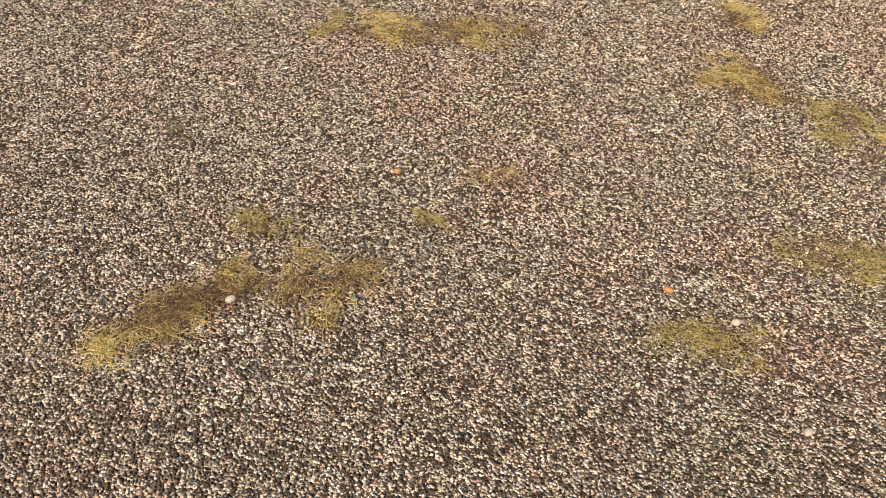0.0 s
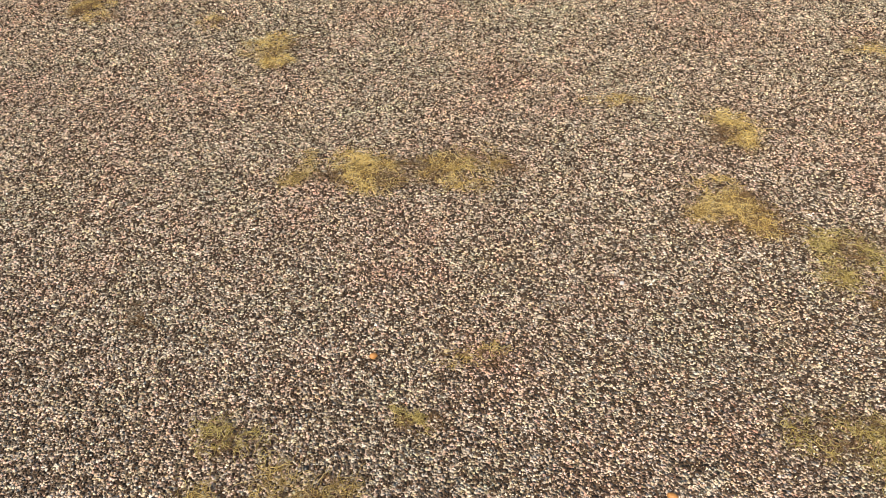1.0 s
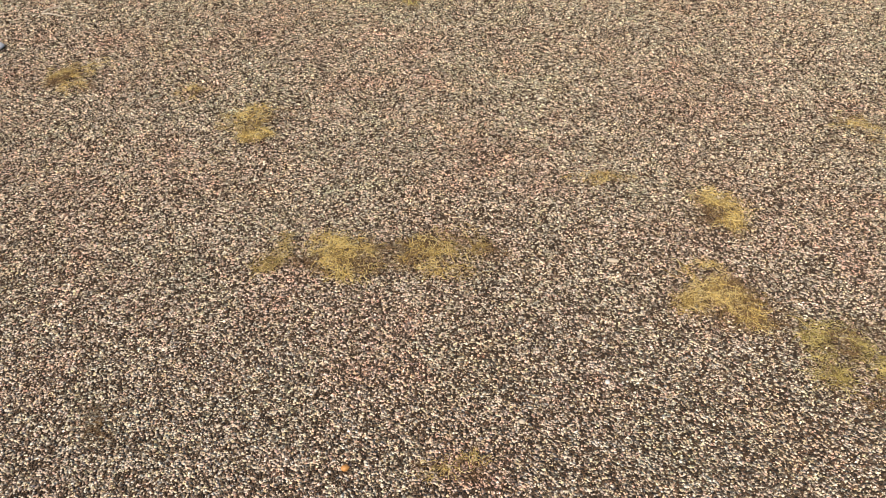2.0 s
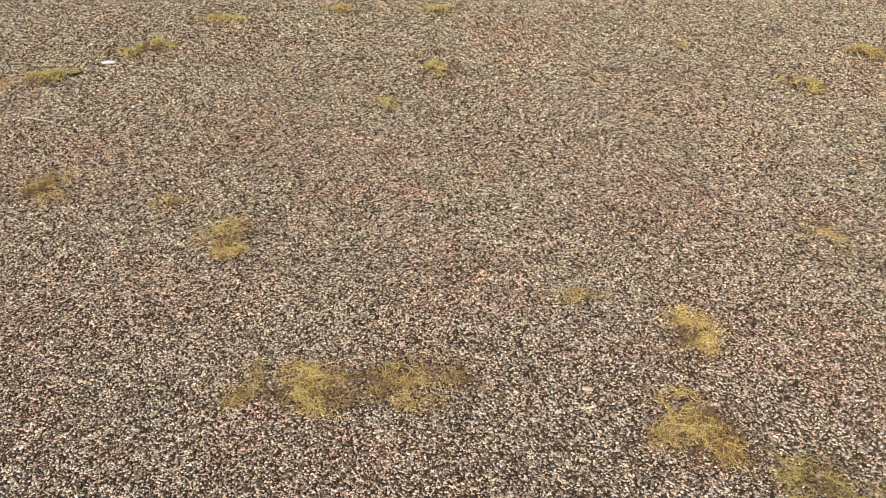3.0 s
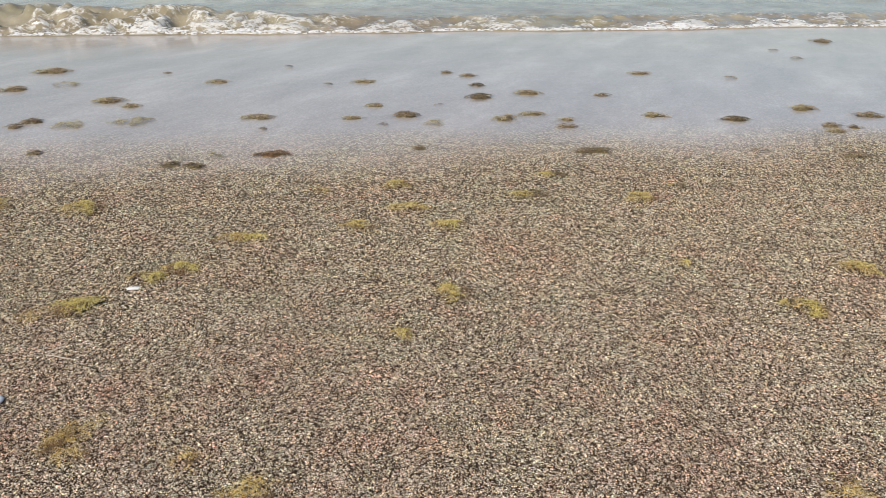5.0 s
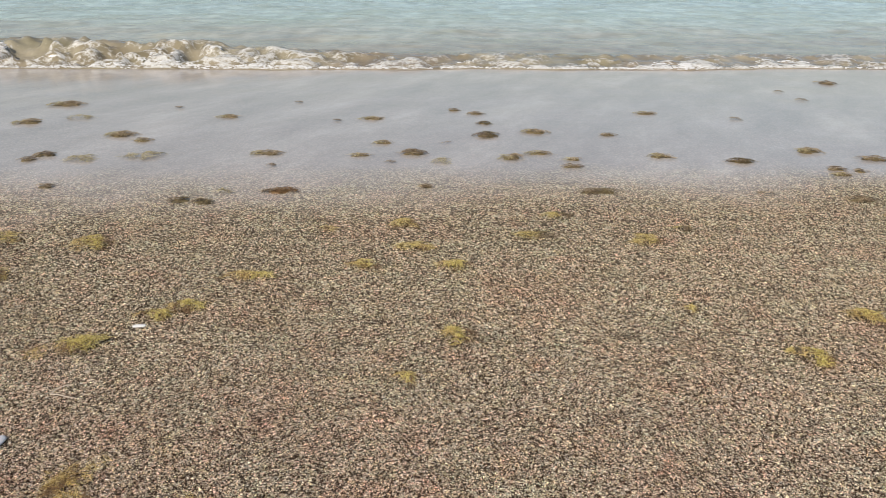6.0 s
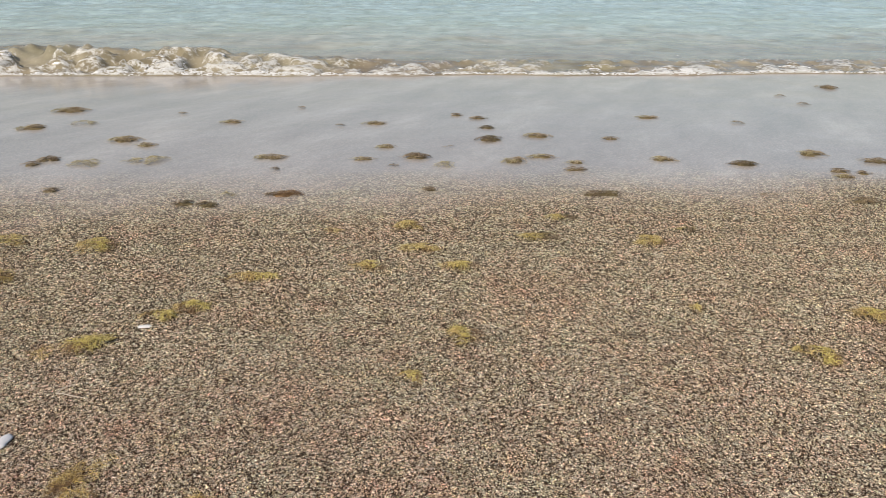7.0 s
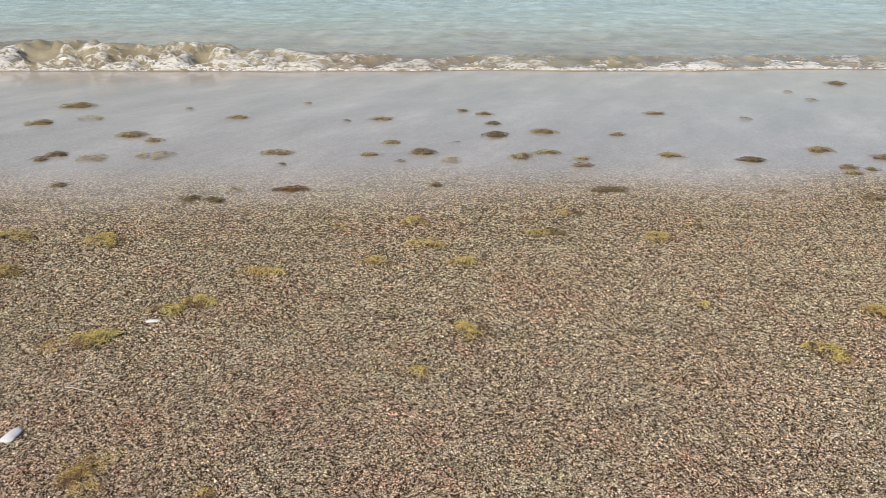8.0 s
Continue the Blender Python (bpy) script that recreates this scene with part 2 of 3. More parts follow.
def make_water():
    m, t, bsdf = material("sea_water")
    pos, _ = place_of(t)
    shore_at = t.nodes.new("ShaderNodeAttribute")
    shore_at.attribute_name = "shore"
    rise_at = t.nodes.new("ShaderNodeAttribute")
    rise_at.attribute_name = "rise"
    out = maths(t, "ADD", shore_at.outputs["Fac"], maths(t, "MULTIPLY_ADD", noise_tex(t, pos, 0.9, 4.0), 2.6, -1.3))
    fac = t.nodes.new("ShaderNodeMapRange")
    fac.inputs["From Min"].default_value, fac.inputs["From Max"].default_value = -0.5, 6.5
    t.links.new(out, fac.inputs["Value"])
    colour = ramp(t, fac.outputs[0], [(0.0, (0.24, 0.20, 0.155)), (0.10, (0.245, 0.215, 0.155)), (0.22, (0.295, 0.28, 0.22)), (0.40, (0.36, 0.375, 0.318)), (0.60, (0.385, 0.475, 0.442)), (1.0, (0.375, 0.485, 0.49))])
    churn = ramp(t, noise_tex(t, pos, 5.0, 5.0), [(0.35, (0.76, 0.73, 0.66)), (0.65, (1.13, 1.11, 1.06))])
    colour = mixed(t, 1.0, colour, churn, "MULTIPLY")
    # dark and pale sides of broad ripples, put into the water colour as bands
    bands = t.nodes.new("ShaderNodeMapping")
    bands.inputs["Scale"].default_value = (0.45, 1.1, 1.0)
    t.links.new(pos, bands.inputs[0])
    ripple_tone = ramp(t, noise_tex(t, bands.outputs[0], 2.2, 3.0, 0.6), [(0.34, (0.84, 0.85, 0.78)), (0.50, (1, 1, 1)), (0.70, (1.08, 1.08, 1.08))])
    t.links.new(mixed(t, 1.0, colour, ripple_tone, "MULTIPLY"), bsdf.inputs["Base Color"])
    bsdf.inputs["Roughness"].default_value = 0.11
    bsdf.inputs["IOR"].default_value = 1.33
    stretch = t.nodes.new("ShaderNodeMapping")
    stretch.inputs["Scale"].default_value = (1.0, 2.4, 1.0)
    t.links.new(pos, stretch.inputs[0])
    bump = node(t, "ShaderNodeBump", Strength=0.22, Distance=0.03)
    t.links.new(noise_tex(t, stretch.outputs[0], 5.5, 4.0, 0.6), bump.inputs["Height"])
    t.links.new(bump.outputs[0], bsdf.inputs["Normal"])
    # foam: thick at the front, lacy behind, on the tops of the churned water
    lace = noise_tex(t, stretch.outputs[0], 9.0, 6.0, 0.7)
    ridge = maths(t, "SUBTRACT", 1.0, maths(t, "MULTIPLY", maths(t, "ABSOLUTE", maths(t, "SUBTRACT", lace, 0.5)), 9.0))
    fall = t.nodes.new("ShaderNodeMapRange")
    fall.inputs["From Min"].default_value, fall.inputs["From Max"].default_value = 0.0, 1.5
    fall.inputs["To Min"].default_value, fall.inputs["To Max"].default_value = 0.62, -1.1
    t.links.new(shore_at.outputs["Fac"], fall.inputs["Value"])
    cover = maths(t, "ADD", fall.outputs[0], maths(t, "MULTIPLY", rise_at.outputs["Fac"], 0.55))
    cover = maths(t, "ADD", cover, maths(t, "MULTIPLY", ridge, 0.95))
    cover = maths(t, "ADD", cover, maths(t, "MULTIPLY_ADD", noise_tex(t, pos, 20.0, 5.0, 0.7), 3.0, -1.5))
    cover = maths(t, "MULTIPLY", maths(t, "SUBTRACT", cover, 0.88), 1.5, clamp=True)
    # no foam on the very lip: its brown water colour stands for the shaded wave foot
    lip = node(t, "ShaderNodeMapRange", **{"From Min": 0.004, "From Max": 0.018})
    t.links.new(shore_at.outputs["Fac"], lip.inputs["Value"])
    cover = maths(t, "MULTIPLY", cover, lip.outputs[0])
    froth = t.nodes.new("ShaderNodeBsdfPrincipled")
    t.links.new(mixed(t, noise_tex(t, pos, 30.0, 4.0), (0.33, 0.31, 0.26), (0.68, 0.68, 0.66)), froth.inputs["Base Color"])
    froth.inputs["Roughness"].default_value = 0.6
    fizz = node(t, "ShaderNodeBump", Strength=0.5, Distance=0.008)
    t.links.new(noise_tex(t, pos, 55.0, 4.0), fizz.inputs["Height"])
    t.links.new(fizz.outputs[0], froth.inputs["Normal"])
    mix = t.nodes.new("ShaderNodeMixShader")
    t.links.new(cover, mix.inputs[0])
    t.links.new(bsdf.outputs[0], mix.inputs[1])
    t.links.new(froth.outputs[0], mix.inputs[2])
    t.links.new(mix.outputs[0], t.nodes["Material Output"].inputs["Surface"])
    return m


def make_plain(name, colour, rough, vary=0.25, scale=90.0, bumped=0.3):
    m, t, bsdf = material(name)
    pos, _ = place_of(t)
    spots = noise_tex(t, pos, scale, 4.0)
    low = tuple(c * (1 - vary) for c in colour)
    t.links.new(mixed(t, spots, low, colour), bsdf.inputs["Base Color"])
    bsdf.inputs["Roughness"].default_value = rough
    bump = node(t, "ShaderNodeBump", Strength=bumped, Distance=0.001)
    t.links.new(noise_tex(t, pos, scale * 4, 3.0), bump.inputs["Height"])
    t.links.new(bump.outputs[0], bsdf.inputs["Normal"])
    return m


SAND = make_sand()
GRAIN = make_grain()
WATER = make_water()
FOAM = make_plain("sea_foam", (0.70, 0.70, 0.69), 0.9, 0.30, 14.0)
SHELL = make_plain("bleached_shell", (0.64, 0.63, 0.63), 0.45, 0.12)
CREAM = make_plain("cream_shell", (0.55, 0.46, 0.35), 0.45)
ORANGE = make_plain("orange_stone", (0.52, 0.24, 0.07), 0.5)
BLACK = make_plain("black_stone", (0.02, 0.018, 0.016), 0.4)
TWIG = make_plain("bleached_twig", (0.66, 0.57, 0.45), 0.7)
WEED = {
    "straw": make_weed("straw_seaweed", (0.26, 0.15, 0.04), (0.86, 0.62, 0.18), (0.96, 0.82, 0.42)),
    "gold": make_weed("gold_seaweed", (0.16, 0.115, 0.025), (0.62, 0.50, 0.13), (0.90, 0.77, 0.32)),
    "ochre": make_weed("ochre_seaweed", (0.12, 0.07, 0.022), (0.58, 0.40, 0.12), (0.90, 0.72, 0.34)),
    "olive": make_weed("olive_seaweed", (0.16, 0.11, 0.028), (0.57, 0.44, 0.13), (0.84, 0.70, 0.32)),
    "rust": make_weed("rust_seaweed", (0.08, 0.042, 0.018), (0.19, 0.105, 0.045), (0.38, 0.24, 0.10)),
    "brown": make_weed("brown_seaweed", (0.07, 0.046, 0.026), (0.19, 0.132, 0.075), (0.44, 0.34, 0.21)),
    "tan": make_weed("tan_seaweed", (0.14, 0.098, 0.055), (0.33, 0.245, 0.14), (0.60, 0.48, 0.31)),
    "drab": make_weed("drab_seaweed", (0.16, 0.12, 0.05), (0.42, 0.35, 0.18), (0.64, 0.56, 0.34)),
    "dark": make_weed("dark_seaweed", (0.045, 0.033, 0.017), (0.135, 0.10, 0.048), (0.33, 0.26, 0.12)),
}


# ---- ground and sea ----
def ground_z(x, y):
    """The beach falls to the sea, goes on as sea bed, and lies level far behind."""
    y = np.asarray(y, float)
    z = -FALL * np.clip(y, -12, 14) - 0.16 * np.clip(y - 14, 0, 60)
    return z + 0.0012 * value_noise(np.asarray(x) * 6, y * 6) + 0 * y


def spread(inner, step, outer, ratio=1.5):
    """Grid lines, even up to inner and then ever wider apart up to outer."""
    at = list(np.arange(0, inner + step / 2, step))
    gap = step
    while at[-1] < outer:
        gap *= ratio
        at.append(at[-1] + gap)
    return np.array(at)


side = spread(3.0, 0.06, 3000)
ahead_lines, back_lines = spread(8.0, 0.06, 3000), spread(1.0, 0.06, 400)
xs = np.concatenate([-side[:0:-1], side])
ys = np.concatenate([-back_lines[:0:-1], ahead_lines])
verts, quads = sheet(xs, ys, ground_z(*np.meshgrid(xs, ys)))
ground = tagged(new("ground", mesh_of("ground", verts, quads, SAND)), "coarse brown and pinkish beach sand, wet and shiny near the sea", "sand", kind="structure")

SEA = -0.335


def sea_edge(x):
    return 5.58 + 0.02 * np.clip(x, -8, 8) + 0.13 * value_noise(x * 0.55, 3.0) + 0.05 * value_noise(x * 1.9, 8.0) + 0.02 * value_noise(x * 6, 8.0)


def sea_churn(x, y):
    return value_noise(x * 4.7, y * 5.5) + 0.8 * value_noise(x * 11, y * 12) + 0.6 * value_noise(x * 21, y * 23)


def sea_z(x, y):
    """The tongue of the last wave on the sand, a low broken crest behind it and small ripples beyond."""
    s = y - sea_edge(x)
    floor = -FALL * y
    z = np.maximum(floor + 0.014 * np.clip(s / 0.03, -3, 1), SEA)
    z = np.where(s < -0.02, floor - 0.03, z)
    inside = np.clip(s / 0.12, 0, 1)
    tall = (0.75 + 0.5 * value_noise(x * 0.45, 1.7)) * np.clip(1.0 - 0.17 * x, 0.4, 1.5)
    crest = 0.10 * tall * np.exp(-(((s - 0.55) / 0.25) ** 2))
    crest = crest + 0.055 * np.clip(tall, 0.3, 1.2) * (np.tanh(1.2 * sea_churn(x, y)) + 0.30) * np.exp(-(((s - 0.25) / 0.36) ** 2))
    off = np.clip((s - 0.5) / 1.2, 0, 1)
    ripple = 0.016 * value_noise(x * 1.1 + 0.3 * y, y * 2.6) + 0.011 * value_noise(x * 2.3 - 0.4 * y, y * 5.1) + 0.006 * value_noise(x * 5 + y, y * 10)
    swell = 0.035 * np.exp(-(((y - 8.7 - 0.1 * x) / 0.8) ** 2)) * (0.5 + value_noise(x * 0.35, 5.2))
    return z + crest * inside + off * (ripple + swell)


side = spread(6.0, 0.035, 3000, 1.12)
xs = np.concatenate([-side[:0:-1], side])
ys = 5.1 + np.concatenate([np.arange(0, 1.6, 0.02), 1.6 + spread(10.0, 0.07, 3500, 1.4)])
gx, gy = np.meshgrid(xs, ys)
near = np.clip((40 - np.hypot(gx, gy)) / 20, 0, 1)
verts, quads = sheet(xs, ys, np.where(gy > 8.0, SEA + near * (sea_z(gx, gy) - SEA), sea_z(gx, gy)))
sea_mesh = mesh_of("sea", verts, quads, WATER)
shore = sea_mesh.attributes.new("shore", "FLOAT", "POINT")
shore.data.foreach_set("value", (gy - sea_edge(gx)).astype(np.float32).ravel())
rise = sea_mesh.attributes.new("rise", "FLOAT", "POINT")
rise.data.foreach_set("value", sea_churn(gx, gy).astype(np.float32).ravel())
sea = tagged(new("sea", sea_mesh), "shallow turquoise sea with a low sandy breaking wave", "sea", kind="structure")


def chips(rng, centres, radius, flat):
    """Very many small angular grains, five triangles each, as one array of vertices and faces."""
    n = len(centres)
    turn = rng.random(n)[:, None] * 2 * np.pi + np.arange(5) * 2 * np.pi / 5 + rng.uniform(-0.3, 0.3, (n, 5))
    far = radius[:, None] * rng.uniform(0.75, 1.3, (n, 5))
    squeeze = rng.uniform(0.65, 1.0, n)[:, None]
    foot = np.stack([np.cos(turn) * far, np.sin(turn) * far * squeeze, -0.25 * radius[:, None] + 0 * far], -1)
    top = np.stack([rng.uniform(-0.45, 0.45, n) * radius, rng.uniform(-0.45, 0.45, n) * radius, flat * radius * rng.uniform(0.6, 1.3, n)], -1)
    verts = centres[:, None, :] + np.concatenate([foot, top[:, None, :]], 1)
    tri = np.array([(0, 1, 5), (1, 2, 5), (2, 3, 5), (3, 4, 5), (4, 0, 5)])
    return verts.reshape(-1, 3), (np.arange(n)[:, None, None] * 6 + tri).reshape(-1, 3)


def domes(rng, centres, radius, flat, drop, stretch=None):
    """Many small rounded lumps, ten triangles each, as one array of vertices and faces."""
    n = len(centres)
    turn = rng.random(n) * 2 * np.pi
    wide = radius * rng.uniform(0.8, 1.25, n)
    deep = radius * rng.uniform(0.6, 1.0, n)
    ring = np.arange(6) * np.pi / 3
    lx = np.concatenate([np.cos(ring), 0.55 * np.cos(ring[::2] + 0.5)])
    ly = np.concatenate([np.sin(ring), 0.55 * np.sin(ring[::2] + 0.5)])
    lz = np.concatenate([np.zeros(6), np.ones(3)])
    px = lx * wide[:, None] * rng.uniform(0.8, 1.15, (n, 9))
    py = ly * deep[:, None] * rng.uniform(0.8, 1.15, (n, 9))
    pz = (lz * flat * rng.uniform(0.7, 1.25, (n, 9)) - drop) * radius[:, None]
    c, s = np.cos(turn)[:, None], np.sin(turn)[:, None]
    qx, qy = px * c - py * s, px * s + py * c
    if stretch:
        qx = qx * stretch
    verts = centres[:, None, :] + np.stack([qx, qy, pz], -1)
    tri = np.array([(0, 1, 6), (1, 2, 7), (1, 7, 6), (2, 3, 7), (3, 4, 8), (3, 8, 7), (4, 5, 8), (5, 0, 6), (5, 6, 8), (6, 7, 8)])
    faces = (np.arange(n)[:, None, None] * 9 + tri).reshape(-1, 3)
    return verts.reshape(-1, 3), faces


# foam: soft drawn-out lumps along the front of the wave and in lacy streaks on it
rng = np.random.default_rng(5)
fx = rng.uniform(-6.5, 7.5, 150000)
fs = rng.uniform(0.0, 1.0, 150000)
fy = sea_edge(fx) + fs
web = 1 - np.abs(value_noise(fx * 1.9 + 0.6 * value_noise(fx * 5, fy * 6), fy * 6.0 + 0.4 * value_noise(fx * 3, fy * 4)))
amount = 0.5 + 0.5 * value_noise(fx * 0.5, 11.0)
rim = (fs > 0.012) & (fs < 0.03 + 0.06 * amount * (0.7 + 0.8 * value_noise(fx * 4, 2.0)))
lace = (web > 0.90) & (sea_churn(fx, fy) > -0.1) & (fs > 0.03) & (fs < 0.14 + 0.34 * amount)
keep = ((rim & (rng.random(150000) < 0.45)) | lace) & (rng.random(150000) < 0.8)
fx, fy = fx[keep], fy[keep]
centres = np.stack([fx, fy, sea_z(fx, fy)], 1)
verts, faces = domes(rng, centres, rng.uniform(0.003, 0.009, len(fx)), 0.55, 0.2, 2.2)
tagged(new("sea_foam", mesh_of("sea_foam", verts, faces, FOAM)), "white lacy foam along the front of the wave", "foam", kind="stuff")

# loose grains on the stretch of sand that is passed closest
rng = np.random.default_rng(11)
count = 2300000
gx, gy = rng.uniform(-1.95, 2.0, count), rng.uniform(-0.15, 2.95, count)
coarse = 0.90 + 0.50 * np.clip(gy - 0.40, 0, 1.3)
share = 0.77 / coarse**2 * np.clip((2.80 - gy) / 1.1, 0, 1)
share = share * np.clip((0.48 + 0.63 * gy - np.abs(gx - 0.03)) / 0.3, 0, 1)
keep = rng.random(count) < share
gx, gy, coarse = gx[keep], gy[keep], coarse[keep]
size = np.exp(rng.normal(math.log(0.00106), 0.24, len(gx))).clip(0.0007, 0.0032) * coarse
centres = np.stack([gx, gy, ground_z(gx, gy)], 1)
verts, faces = chips(rng, centres, size, 1.0 + 0.03 * np.clip(gy - 0.4, 0, 1.7))
tagged(new("sand_grains", mesh_of("sand_grains", verts, faces, GRAIN, False)), "loose coarse grains of brown, grey, pink and white sand", "sand", kind="stuff")


# ---- things on the sand ----
def on_sand(x, y, turn=0.0, sink=0.0):
    return pose(x, y, float(ground_z(x, y)) - sink, -SLOPE, 0, turn)


LABELS = {
    "straw": "flat straw-yellow tangle of fine seaweed on the sand",
    "ochre": "golden ochre tangle of fine seaweed flattened on the sand",
    "olive": "thin olive-green wisp of fine seaweed on the sand",
    "drab": "thin greyish-olive film of seaweed on the wet sand",
    "tan": "tan wet clump of seaweed on the shiny sand",
    "rust": "rust-brown matted lump of seaweed on the sand",
    "brown": "brown wet clump of seaweed on the shiny sand",
    "dark": "dark olive-brown matted clump of seaweed on the sand",
}
made = []


def mound(px, py, rx, ry, height, seed):
    """The height of a clump's matted body over the sand."""
    f2 = (px / rx) ** 2 + (py / ry) ** 2
    lump = 0.85 + 0.45 * value_noise(px / rx * 2.6 + seed, py / ry * 2.6) + 0.25 * value_noise(px / rx * 6 - seed, py / ry * 6)
    return height * np.clip(1 - f2, 0, 1) ** 0.8 * lump


def threads_mesh(rng, starts, length, thick, rise, lift, mat, segments=6, curl=0.45):
    """Fine curled threads that lie over rise(x, y), each a thin three-sided tube."""
    n = len(starts)
    turn = rng.uniform(0, 2 * np.pi, n)[:, None] + np.cumsum(rng.normal(0, curl, n)[:, None] + rng.normal(0, curl, (n, segments)), 1)
    step = (length * rng.uniform(0.45, 1.35, n) / segments)[:, None]
    px = np.concatenate([starts[:, :1], starts[:, :1] + np.cumsum(np.cos(turn) * step, 1)], 1)
    py = np.concatenate([starts[:, 1:], starts[:, 1:] + np.cumsum(np.sin(turn) * step, 1)], 1)
    arch = np.sin(np.pi * np.linspace(0.05, 0.95, segments + 1)) * rng.random(n)[:, None] ** 1.5
    pz = rise(px, py) + lift[0] + (lift[1] - lift[0]) * rng.random(n)[:, None] * (0.35 + 0.65 * arch)
    p = np.stack([px, py, pz], -1)
    along = np.gradient(p, axis=1)
    sx, sy = -along[..., 1], along[..., 0]
    norm = np.sqrt(sx**2 + sy**2) + 1e-9
    side = np.stack([sx / norm, sy / norm, 0 * sx], -1)
    width = (thick * rng.uniform(0.55, 1.35, n))[:, None] * np.linspace(1, 0.5, segments + 1)
    rings = [p + side * (a * width)[..., None] + np.array([0, 0, 1.0]) * (b * width)[..., None] for a, b in ((1.0, 0.0), (0.0, 0.6), (-1.0, 0.0))]
    verts = np.stack(rings, 2).reshape(-1, 3)
    base = (np.arange(n)[:, None] * (segments + 1) + np.arange(segments)) * 3
    quads = [np.stack([base + k, base + (k + 1) % 3, base + 3 + (k + 1) % 3, base + 3 + k], -1).reshape(-1, 4) for k in range(3)]
    return mesh_of("tuft", verts, np.concatenate(quads), mat)


def mat_mesh(rng, rx, ry, height, seed, mat):
    """The matted, lumpy heart of a thick clump, with a ragged rim."""
    rings, spokes = 9, 30
    a = np.arange(spokes) / spokes * 2 * np.pi
    rag = 0.80 + 0.36 * value_noise(np.cos(a) * 1.9 + seed, np.sin(a) * 1.9) + 0.14 * rng.uniform(-1, 1, spokes)
    rows = []
    for k in range(rings):
        f = (k + 0.15) / (rings - 1 + 0.15)
        x, y = np.cos(a) * rag * f * rx, np.sin(a) * rag * f * ry
        z = mound(x, y, rx, ry, height, seed) + rng.uniform(-0.06, 0.06, spokes) * height - (0.003 if k == rings - 1 else 0)
        rows.append(np.stack([x, y, z], 1))
    verts = np.concatenate(rows)
    k = np.arange(rings * spokes).reshape(rings, spokes)
    n = np.roll(k, -1, 1)
    quads = np.stack([k[:-1].ravel(), k[1:].ravel(), n[1:].ravel(), n[:-1].ravel()], 1)
    return mesh_of("mat", verts, quads, mat)


def gathered(rng, count, centres, spread_x, spread_y, rx, ry, seed, gaps):
    """Places scattered round a few centres inside an oval, with ragged gaps between them."""
    c = centres[rng.integers(0, len(centres), count)]
    p = c + rng.normal(0, 1, (count, 2)) * (spread_x, spread_y)
    net = value_noise(p[:, 0] * 75 + seed, p[:, 1] * 75) + 1.0 * value_noise(p[:, 0] * 210 - seed, p[:, 1] * 210)
    return p[((p[:, 0] / rx) ** 2 + (p[:, 1] / ry) ** 2 < 1.0) & (net > gaps)]


